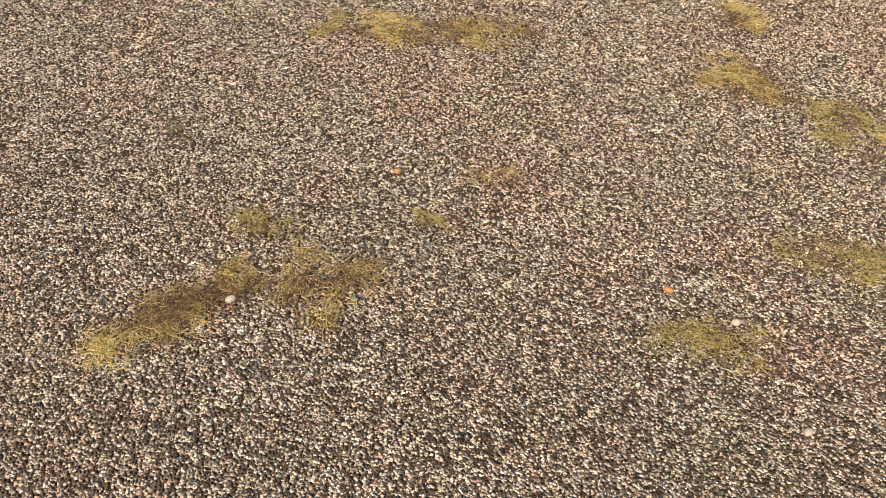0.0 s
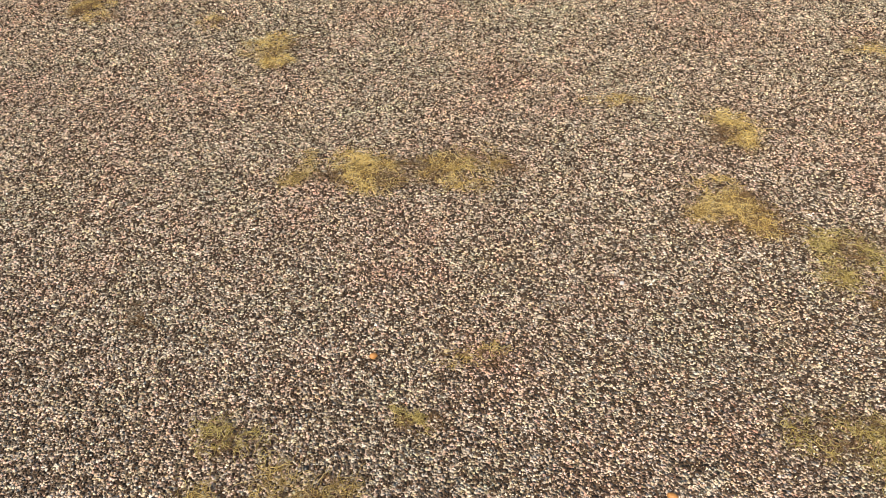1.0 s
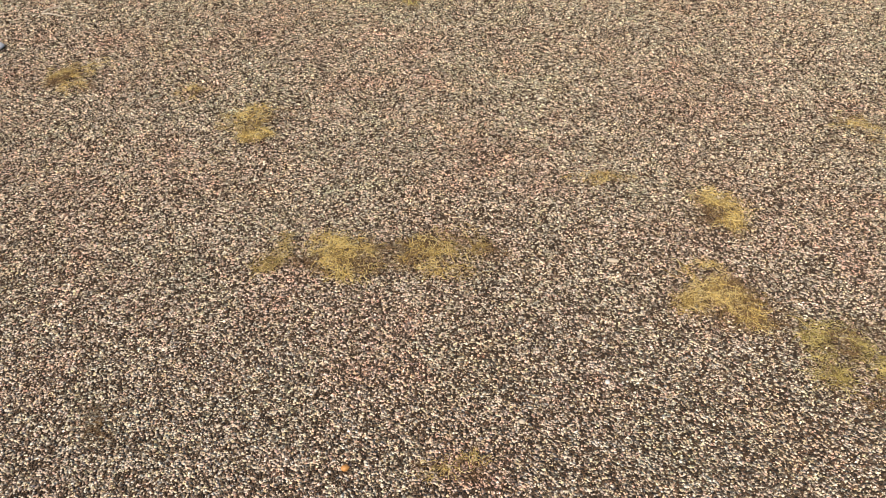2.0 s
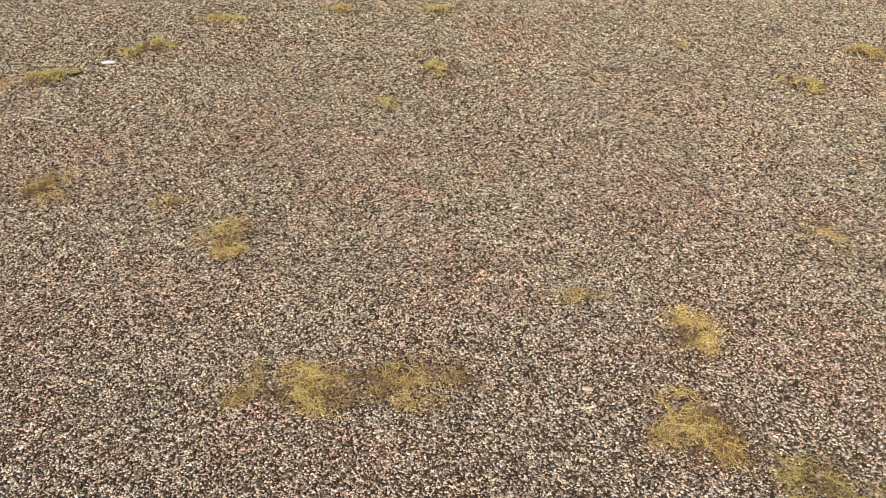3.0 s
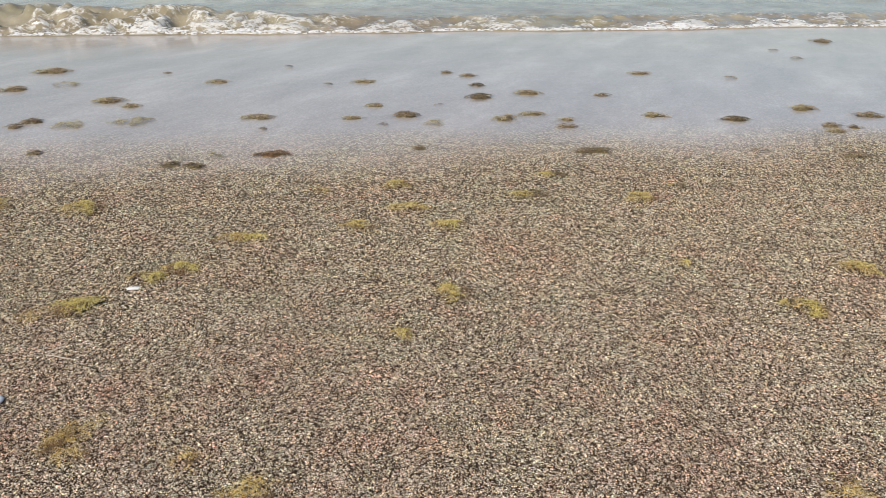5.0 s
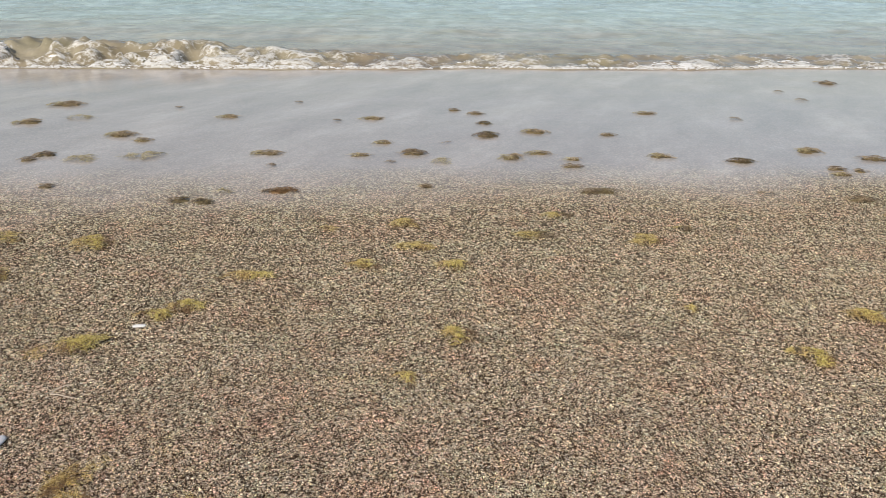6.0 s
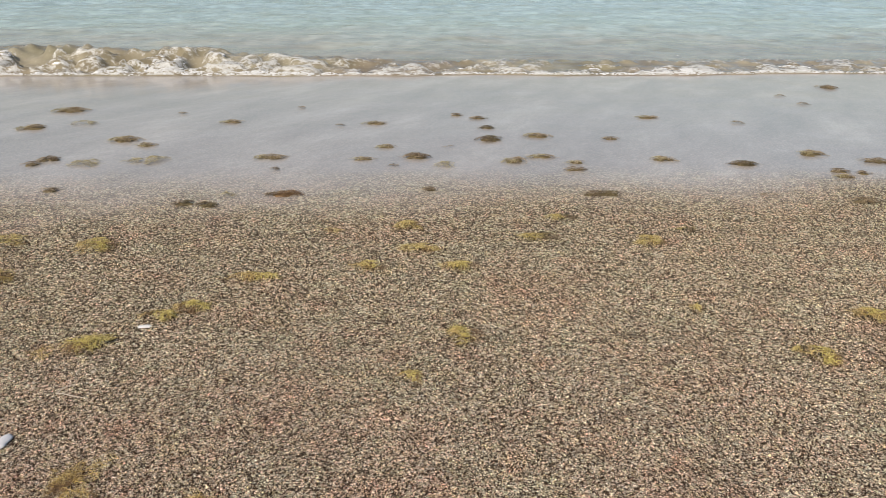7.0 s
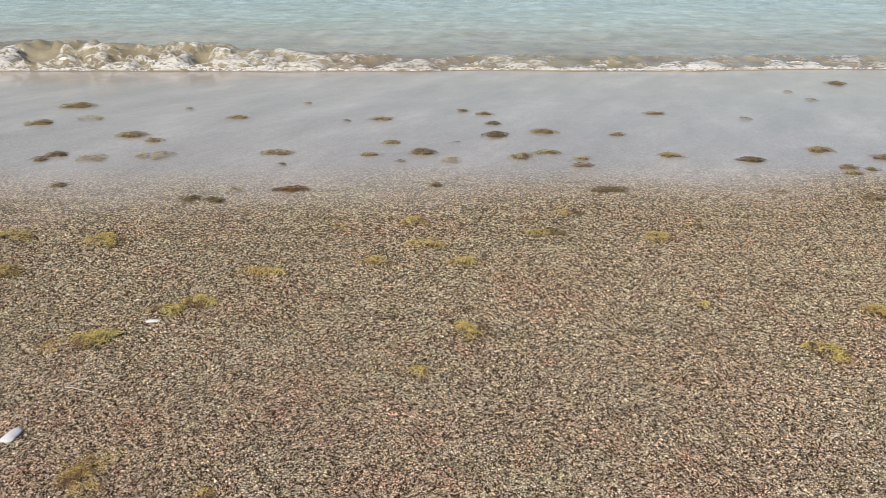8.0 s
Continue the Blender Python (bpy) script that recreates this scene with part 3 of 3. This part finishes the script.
def seaweed(x, y, rx, ry, kind, dense, turn, dark_patch=None):
    """A clump: an empty on the sand, with tufts of pale threads over dark strands and, where it is thick, a matted heart."""
    rng = np.random.default_rng(100 + len(made))
    clump = tagged(new("seaweed_clump"), ("small " if rx < 0.032 else "large " if rx > 0.062 else "") + LABELS[kind], "seaweed", "seaweed clumps on the beach")
    clump.matrix_world = on_sand(x, y, turn)
    made.append(clump)
    seed = rng.uniform(0, 50)
    if y < 1.3:
        rx, ry = rx * 1.14, ry * 1.14
    elif y < 2.3:
        rx, ry = rx * 1.02, ry * 0.95
    else:
        rx, ry = rx * 0.93, ry * 0.93
    thickset = kind in ("rust", "brown", "dark", "tan") and y > 2.3
    close = y < 1.3
    body = (0.13 * math.sqrt(rx * ry) + 0.003) * (0.6 + 0.5 * min(dense, 1.0)) if thickset else 0.002 if y < 0.5 else 0.0035 if close else 0.010

    def rise(px, py):
        return mound(px, py, rx, ry, body, seed)

    if thickset and dense >= 0.5:
        part("mat", mat_mesh(rng, rx * 0.76, ry * 0.76, body * 0.85, seed, WEED["rust" if kind == "rust" else "dark"]), clump)
    area = math.pi * rx * ry
    thick = 0.00027 if y < 0.5 else 0.00033 if y < 0.8 else 0.00040 if close else 0.0008 if y < 2.3 else 0.0010
    length = min(max(0.42 * math.sqrt(rx * ry), 0.007), 0.018) * (1.0 if close else 1.25)
    cover = dense * (0.74 if close else 0.98 if y < 2.3 else 0.72)
    count = int(cover * area / (length * 0.9 * thick * 1.7))
    sparse = close and dense <= 0.65
    faint = kind == "dark" and not thickset
    if faint:
        count = int(count * 1.6)
    gaps = -0.45 if thickset else -0.4 if sparse or faint else 0.0 if close else -0.28
    tufts = 3 + int(rx > 0.03) + int(rx > 0.045) + int(rx > 0.06)
    for k in range(tufts):
        a = 2.4 * k + rng.uniform(0, 1.2)
        f = 0.15 if k == 0 else rng.uniform(0.42, 0.78)
        heart = np.array([[math.cos(a) * f * rx, math.sin(a) * f * ry]])
        hearts = heart + rng.normal(0, 0.38 if sparse else 0.20, (6, 2)) * (rx, ry)
        starts = gathered(rng, int(count / tufts * 1.5) + 14, hearts, 0.14 * rx, 0.14 * ry, rx, ry, seed, gaps)
        shade = {"straw": "ochre", "ochre": "straw", "brown": "tan", "dark": "brown", "tan": "drab", "rust": "brown"}.get(kind, kind) if k % 3 == 1 else kind
        if faint:
            shade = ("dark", "olive", "brown")[k % 3]
        part("tuft", threads_mesh(rng, starts, length, thick, rise, (0.0004, 0.0032 if y < 0.5 else 0.0042) if close else (0.0022, 0.0085), WEED["gold" if shade == "straw" and not close else shade], 6 if close else 4, 0.55), clump, kind="stuff")
    if kind in ("straw", "ochre", "olive") and y < 2.35:
        # dark strands under and beside the pale ones: brown weed plus the clump's shade as colour
        hearts = rng.normal(0, 0.40, (6, 2)) * (rx, ry) + (0.08 * rx, -0.14 * ry)
        starts = gathered(rng, int(count * 0.9) + 12, hearts, 0.18 * rx, 0.18 * ry, rx * 1.15, ry * 1.15, seed + 9, gaps)
        part("tuft", threads_mesh(rng, starts, length * 0.8, thick * 1.1, rise, (0.0004, 0.0028) if close else (0.0018, 0.0045), WEED["rust"], 5 if close else 4), clump, "dark brown strands, partly painted shade of the clump", "stuff")
    # an extra patch of dark rust-coloured strands at a given spot
    if dark_patch:
        sx, sy, wide, deep = dark_patch
        starts = rng.normal(0, 0.5, (int(wide * deep * 230000) + 40, 2)) * (wide, deep) + (sx, sy)
        part("tuft", threads_mesh(rng, starts, length * 0.8, thick * 1.15, rise, (0.0006, 0.0034), WEED["rust"]), clump, "dark rust-brown strands", "stuff")
    return clump


seaweed(-0.074, 0.673, 0.064, 0.041, "straw", 1, 0)
seaweed(0.061, 0.677, 0.052, 0.036, "ochre", 1, 0, dark_patch=(-0.03, 0.006, 0.022, 0.014))
seaweed(0.0, 0.669, 0.03, 0.022, "rust", 0.45, 0)
seaweed(0.330, 0.606, 0.050, 0.045, "straw", 1.1, -5, dark_patch=(0.012, -0.032, 0.045, 0.018))
seaweed(0.371, 0.743, 0.035, 0.04, "straw", 0.75, -20)
seaweed(0.415, 0.516, 0.052, 0.046, "olive", 0.75, 25)
seaweed(-0.196, 0.250, 0.050, 0.027, "ochre", 1.2, 42, dark_patch=(0.004, 0.004, 0.030, 0.010))
seaweed(-0.150, 0.288, 0.036, 0.026, "ochre", 0.6, 40)
seaweed(-0.080, 0.300, 0.042, 0.036, "ochre", 0.75, 30, dark_patch=(-0.02, 0.0, 0.016, 0.012))
seaweed(-0.135, 0.355, 0.036, 0.018, "olive", 0.5, 0)
seaweed(0.002, 0.368, 0.021, 0.013, "olive", 0.7, 0)
seaweed(0.058, 0.425, 0.038, 0.012, "straw", 0.3, 0)
seaweed(0.215, 0.255, 0.048, 0.021, "olive", 0.5, 0)
seaweed(0.343, 0.341, 0.057, 0.026, "olive", 0.6, -15)
seaweed(-0.236, 0.476, 0.022, 0.021, "rust", 0.4, 0)
seaweed(-0.472, 1.077, 0.049, 0.049, "straw", 0.85, -10)
seaweed(-0.295, 1.022, 0.021, 0.026, "straw", 0.35, 0)
seaweed(-0.193, 0.936, 0.046, 0.041, "straw", 0.85, 15)
seaweed(0.246, 0.803, 0.041, 0.013, "ochre", 0.3, 0)
seaweed(0.611, 0.91, 0.03, 0.036, "straw", 0.3, 0)
seaweed(-0.656, 1.471, 0.080, 0.036, "straw", 0.8, 18)
seaweed(-0.542, 1.591, 0.037, 0.03, "straw", 1, 0)
seaweed(-0.487, 1.635, 0.043, 0.03, "straw", 0.9, 8)
seaweed(-0.383, 1.797, 0.071, 0.022, "straw", 0.9, 4)
seaweed(-0.103, 1.853, 0.049, 0.032, "straw", 0.85, 0)
seaweed(0.128, 1.85, 0.051, 0.03, "straw", 0.7, 0)
seaweed(0.114, 1.489, 0.034, 0.04, "straw", 1, 0)
seaweed(0.009, 1.33, 0.031, 0.023, "straw", 0.3, 0)
seaweed(0.815, 1.385, 0.039, 0.034, "straw", 1, -15)
seaweed(0.783, 1.4, 0.018, 0.016, "dark", 0.6, -10)
seaweed(1.023, 1.547, 0.054, 0.038, "straw", 0.8, 0)
seaweed(0.642, 1.591, 0.02, 0.017, "straw", 0.5, 0)
seaweed(-0.002, 2.155, 0.046, 0.037, "olive", 0.8, 0)
seaweed(0.03, 1.98, 0.052, 0.034, "olive", 0.8, 0)
seaweed(0.383, 2.056, 0.071, 0.027, "dark", 0.8, -5)
seaweed(0.468, 2.223, 0.051, 0.023, "dark", 0.7, 0)
seaweed(0.684, 2.01, 0.045, 0.043, "olive", 0.8, 0)
seaweed(0.817, 2.091, 0.044, 0.014, "dark", 0.6, -5)
seaweed(-0.857, 2.021, 0.056, 0.065, "straw", 0.7, 0)
seaweed(-1.121, 2.06, 0.064, 0.046, "olive", 0.5, 0)
seaweed(-1.008, 1.804, 0.056, 0.049, "olive", 0.6, 0)
seaweed(-0.222, 2.114, 0.03, 0.021, "olive", 0.5, 0)
seaweed(-0.735, 2.385, 0.046, 0.034, "dark", 0.8, 0)
seaweed(-0.655, 2.370, 0.046, 0.032, "dark", 0.9, 0)
seaweed(-0.617, 2.478, 0.035, 0.024, "drab", 0.5, 0)
seaweed(-0.428, 2.484, 0.073, 0.038, "rust", 1.2, 0)
seaweed(-1.242, 2.544, 0.036, 0.035, "brown", 0.7, 0)
seaweed(0.072, 2.536, 0.032, 0.03, "brown", 0.8, 0)
seaweed(0.661, 2.465, 0.091, 0.033, "dark", 1.1, 0)
seaweed(1.528, 2.361, 0.061, 0.035, "brown", 1, 0)
seaweed(1.231, 2.436, 0.034, 0.024, "brown", 0.4, 0)
seaweed(-1.879, 4.081, 0.114, 0.081, "tan", 0.9, 0)
seaweed(-1.847, 3.618, 0.088, 0.062, "tan", 0.7, 0)
seaweed(-1.651, 3.731, 0.076, 0.05, "drab", 0.5, 0)
seaweed(-1.300, 3.345, 0.088, 0.070, "tan", 1, 0)
seaweed(-1.165, 3.235, 0.058, 0.036, "tan", 0.9, 0)
seaweed(-1.487, 2.903, 0.043, 0.034, "brown", 0.8, 0)
seaweed(-1.457, 2.984, 0.056, 0.045, "brown", 0.9, 0)
seaweed(-1.286, 2.918, 0.067, 0.069, "drab", 0.7, 0)
seaweed(-1.064, 2.963, 0.105, 0.071, "drab", 0.6, 0)
seaweed(-1.244, 4.001, 0.033, 0.024, "brown", 0.4, 0)
seaweed(-0.913, 3.751, 0.072, 0.035, "tan", 0.7, 0)
seaweed(-0.625, 4.162, 0.037, 0.023, "brown", 0.4, 0)
seaweed(-0.58, 3, 0.076, 0.045, "tan", 0.9, 0)
seaweed(-0.523, 2.821, 0.025, 0.022, "brown", 0.4, 0)
seaweed(-0.357, 3.655, 0.033, 0.023, "brown", 0.3, 0)
seaweed(-0.18, 3.716, 0.076, 0.04, "tan", 0.8, 0)
seaweed(-0.105, 3.187, 0.054, 0.027, "tan", 0.8, 0)
seaweed(-0.193, 2.968, 0.057, 0.023, "tan", 0.6, 0)
seaweed(0.024, 3, 0.067, 0.056, "brown", 1.2, 0)
seaweed(-0.064, 2.863, 0.03, 0.016, "brown", 0.4, 0)
seaweed(0.142, 2.868, 0.05, 0.04, "drab", 0.6, 0)
seaweed(0.17, 3.187, 0.03, 0.016, "brown", 0.4, 0)
seaweed(0.243, 3.934, 0.044, 0.029, "brown", 0.6, 0)
seaweed(0.359, 3.842, 0.059, 0.031, "brown", 0.7, 0)
seaweed(0.373, 3.597, 0.044, 0.045, "dark", 0.8, 0)
seaweed(0.365, 3.323, 0.074, 0.065, "dark", 1, 0)
seaweed(0.598, 3.4, 0.078, 0.05, "tan", 0.8, 0)
seaweed(0.426, 2.927, 0.066, 0.05, "tan", 1, 0)
seaweed(0.548, 2.994, 0.064, 0.035, "tan", 0.8, 0)
seaweed(0.669, 2.897, 0.05, 0.021, "tan", 0.7, 0)
seaweed(0.638, 2.791, 0.058, 0.026, "brown", 0.9, 0)
seaweed(0.932, 3.33, 0.049, 0.029, "brown", 0.5, 0)
seaweed(1.273, 3.852, 0.078, 0.039, "tan", 0.6, 0)
seaweed(1.042, 2.942, 0.064, 0.043, "tan", 0.8, -8)
seaweed(1.34, 2.862, 0.072, 0.037, "dark", 1, 0)
seaweed(1.695, 3.7, 0.048, 0.038, "brown", 0.4, 0)
seaweed(1.712, 3.028, 0.067, 0.064, "tan", 0.8, 0)
seaweed(1.666, 2.746, 0.049, 0.034, "brown", 0.7, 0)
seaweed(1.647, 2.669, 0.052, 0.025, "tan", 0.8, 0)
seaweed(1.744, 2.713, 0.033, 0.032, "brown", 0.6, 0)
seaweed(1.915, 2.894, 0.082, 0.052, "brown", 0.7, 0)
seaweed(2.892, 4.942, 0.077, 0.093, "brown", 0.7, 0)
seaweed(2.372, 4.564, 0.037, 0.044, "brown", 0.3, 0)
seaweed(2.366, 4.277, 0.039, 0.046, "brown", 0.3, 0)


def pebble(x, y, rx, ry, rz, mat, name, label, category, turn=0.0, seed=1):
    """A rounded, slightly uneven stone or shell bit, half sunk in the grains."""
    bm = bmesh.new()
    bmesh.ops.create_icosphere(bm, subdivisions=3, radius=1.0)
    for v in bm.verts:
        k = 1 + 0.16 * noise.noise(v.co * 1.7 + Vector((seed * 3.1, seed, 0))) + 0.05 * noise.noise(v.co * 5 + Vector((seed, 0, 0)))
        v.co = Vector((v.co.x * rx * k, v.co.y * ry * k, v.co.z * rz * k))
    me = bpy.data.meshes.new(name)
    bm.to_mesh(me)
    bm.free()
    me.polygons.foreach_set("use_smooth", [True] * len(me.polygons))
    me.materials.append(mat)
    ob = tagged(new(name, me), label, category)
    ob.matrix_world = on_sand(x, y, turn, -rz * 0.45)
    return ob


def shell_piece(x, y, length, width, turn, mat, label):
    """A curved, broken piece of shell with growth ridges, hollow side down."""
    nx, ny = 17, 11
    u, v = np.meshgrid(np.linspace(-1, 1, nx), np.linspace(-1, 1, ny))
    outline = np.sqrt(np.clip(1 - 0.85 * np.abs(u) ** 3.0, 0.02, 1)) * (1 + 0.12 * value_noise(u * 2.5 + x * 9, v * 0 + 3))
    px, py = u * length / 2, v * outline * width / 2
    pz = width * 0.30 * (1 - 0.75 * v**2) * (1 - 0.45 * u**2) + 0.00035 * np.sin(u * 26)
    top = np.stack([px.ravel(), py.ravel(), pz.ravel()], 1)
    low = top - np.array([0, 0, 0.0016])
    k = np.arange(nx * ny).reshape(ny, nx)
    q = np.stack([k[:-1, :-1].ravel(), k[:-1, 1:].ravel(), k[1:, 1:].ravel(), k[1:, :-1].ravel()], 1)
    rim = np.concatenate([k[0], k[1:, -1], k[-1, -2::-1], k[-2:0:-1, 0]])
    nxt, n = np.roll(rim, -1), nx * ny
    wall = np.stack([rim, rim + n, nxt + n, nxt], 1)
    me = mesh_of("shell_piece", np.concatenate([top, low]), np.concatenate([q, q[:, ::-1] + n, wall]), mat)
    ob = tagged(new("shell_piece", me), label, "shell")
    ob.matrix_world = on_sand(x, y, turn, -0.0014)
    return ob


shell_piece(-0.637, 1.165, 0.035, 0.024, 78, SHELL, "white elongated broken shell lying on the sand")
shell_piece(-0.554, 1.547, 0.027, 0.013, 5, SHELL, "small white shell beside yellow seaweed")
shell_piece(0.229, 0.657, 0.0115, 0.0055, -12, CREAM, "tiny cream oval shell on the sand")
shell_piece(0.418, 0.547, 0.010, 0.004, 35, CREAM, "thin pale sliver of shell on the sand")
pebble(0.391, 0.647, 0.0022, 0.0024, 0.0019, CREAM, "pebble", "tiny cream pebble on the sand", "pebble", 0, 2)
pebble(-0.030, 0.428, 0.0034, 0.0028, 0.0026, ORANGE, "pebble", "small bright orange pebble on the sand", "pebble", 20, 3)
pebble(0.185, 0.304, 0.0040, 0.0026, 0.0024, ORANGE, "pebble", "small orange-pink pebble on the sand", "pebble", -20, 4)
pebble(0.229, 0.275, 0.0036, 0.0029, 0.0026, CREAM, "pebble", "small cream pebble beside olive seaweed", "pebble", 10, 5)
pebble(0.252, 0.188, 0.0038, 0.0026, 0.0026, CREAM, "pebble", "small yellowish pebble on the sand", "pebble", 40, 6)
pebble(-0.142, 0.278, 0.0046, 0.0033, 0.0028, CREAM, "pebble", "pale flat pebble beside ochre seaweed", "pebble", 30, 7)
pebble(-0.073, 0.330, 0.0024, 0.0024, 0.0024, BLACK, "pebble", "tiny black pebble on ochre seaweed", "pebble", 0, 8)
pebble(0.191, 0.504, 0.0021, 0.0019, 0.0016, SHELL, "pebble", "tiny white round pebble on the sand", "pebble", 0, 9)
pebble(-0.584, 1.372, 0.0044, 0.0034, 0.0028, CREAM, "pebble", "small pale pebble on the sand", "pebble", 0, 10)
pebble(0.112, 0.466, 0.0026, 0.0022, 0.0019, CREAM, "pebble", "small whitish pebble on the sand", "pebble", 0, 11)


def twig(points, radius, label):
    """A thin bent twig, a tapered tube along a few points, with a side shoot."""
    top = tagged(new("twig"), label, "twig")
    top.matrix_world = on_sand(-0.590, 1.300)
    for name, way in points:
        curve = bpy.data.curves.new(name, "CURVE")
        curve.dimensions, curve.bevel_depth, curve.bevel_resolution = "3D", radius, 2
        line = curve.splines.new("POLY")
        line.points.add(len(way) - 1)
        for k, (p, q) in enumerate(zip(line.points, way)):
            p.co, p.radius = (*q, 1), 1 - 0.5 * k / len(way)
        curve.materials.append(TWIG)
        ob = new(name, curve)
        ob.parent = top
    return top


twig([("stem", [(-0.028, 0.0, 0.002), (-0.012, -0.005, 0.004), (0.008, -0.011, 0.003), (0.026, -0.014, 0.001)]),
      ("shoot", [(-0.027, 0.001, 0.002), (-0.022, 0.014, 0.004), (-0.008, 0.030, 0.002)])], 0.0013, "thin pale bleached twig, forked, on the sand")
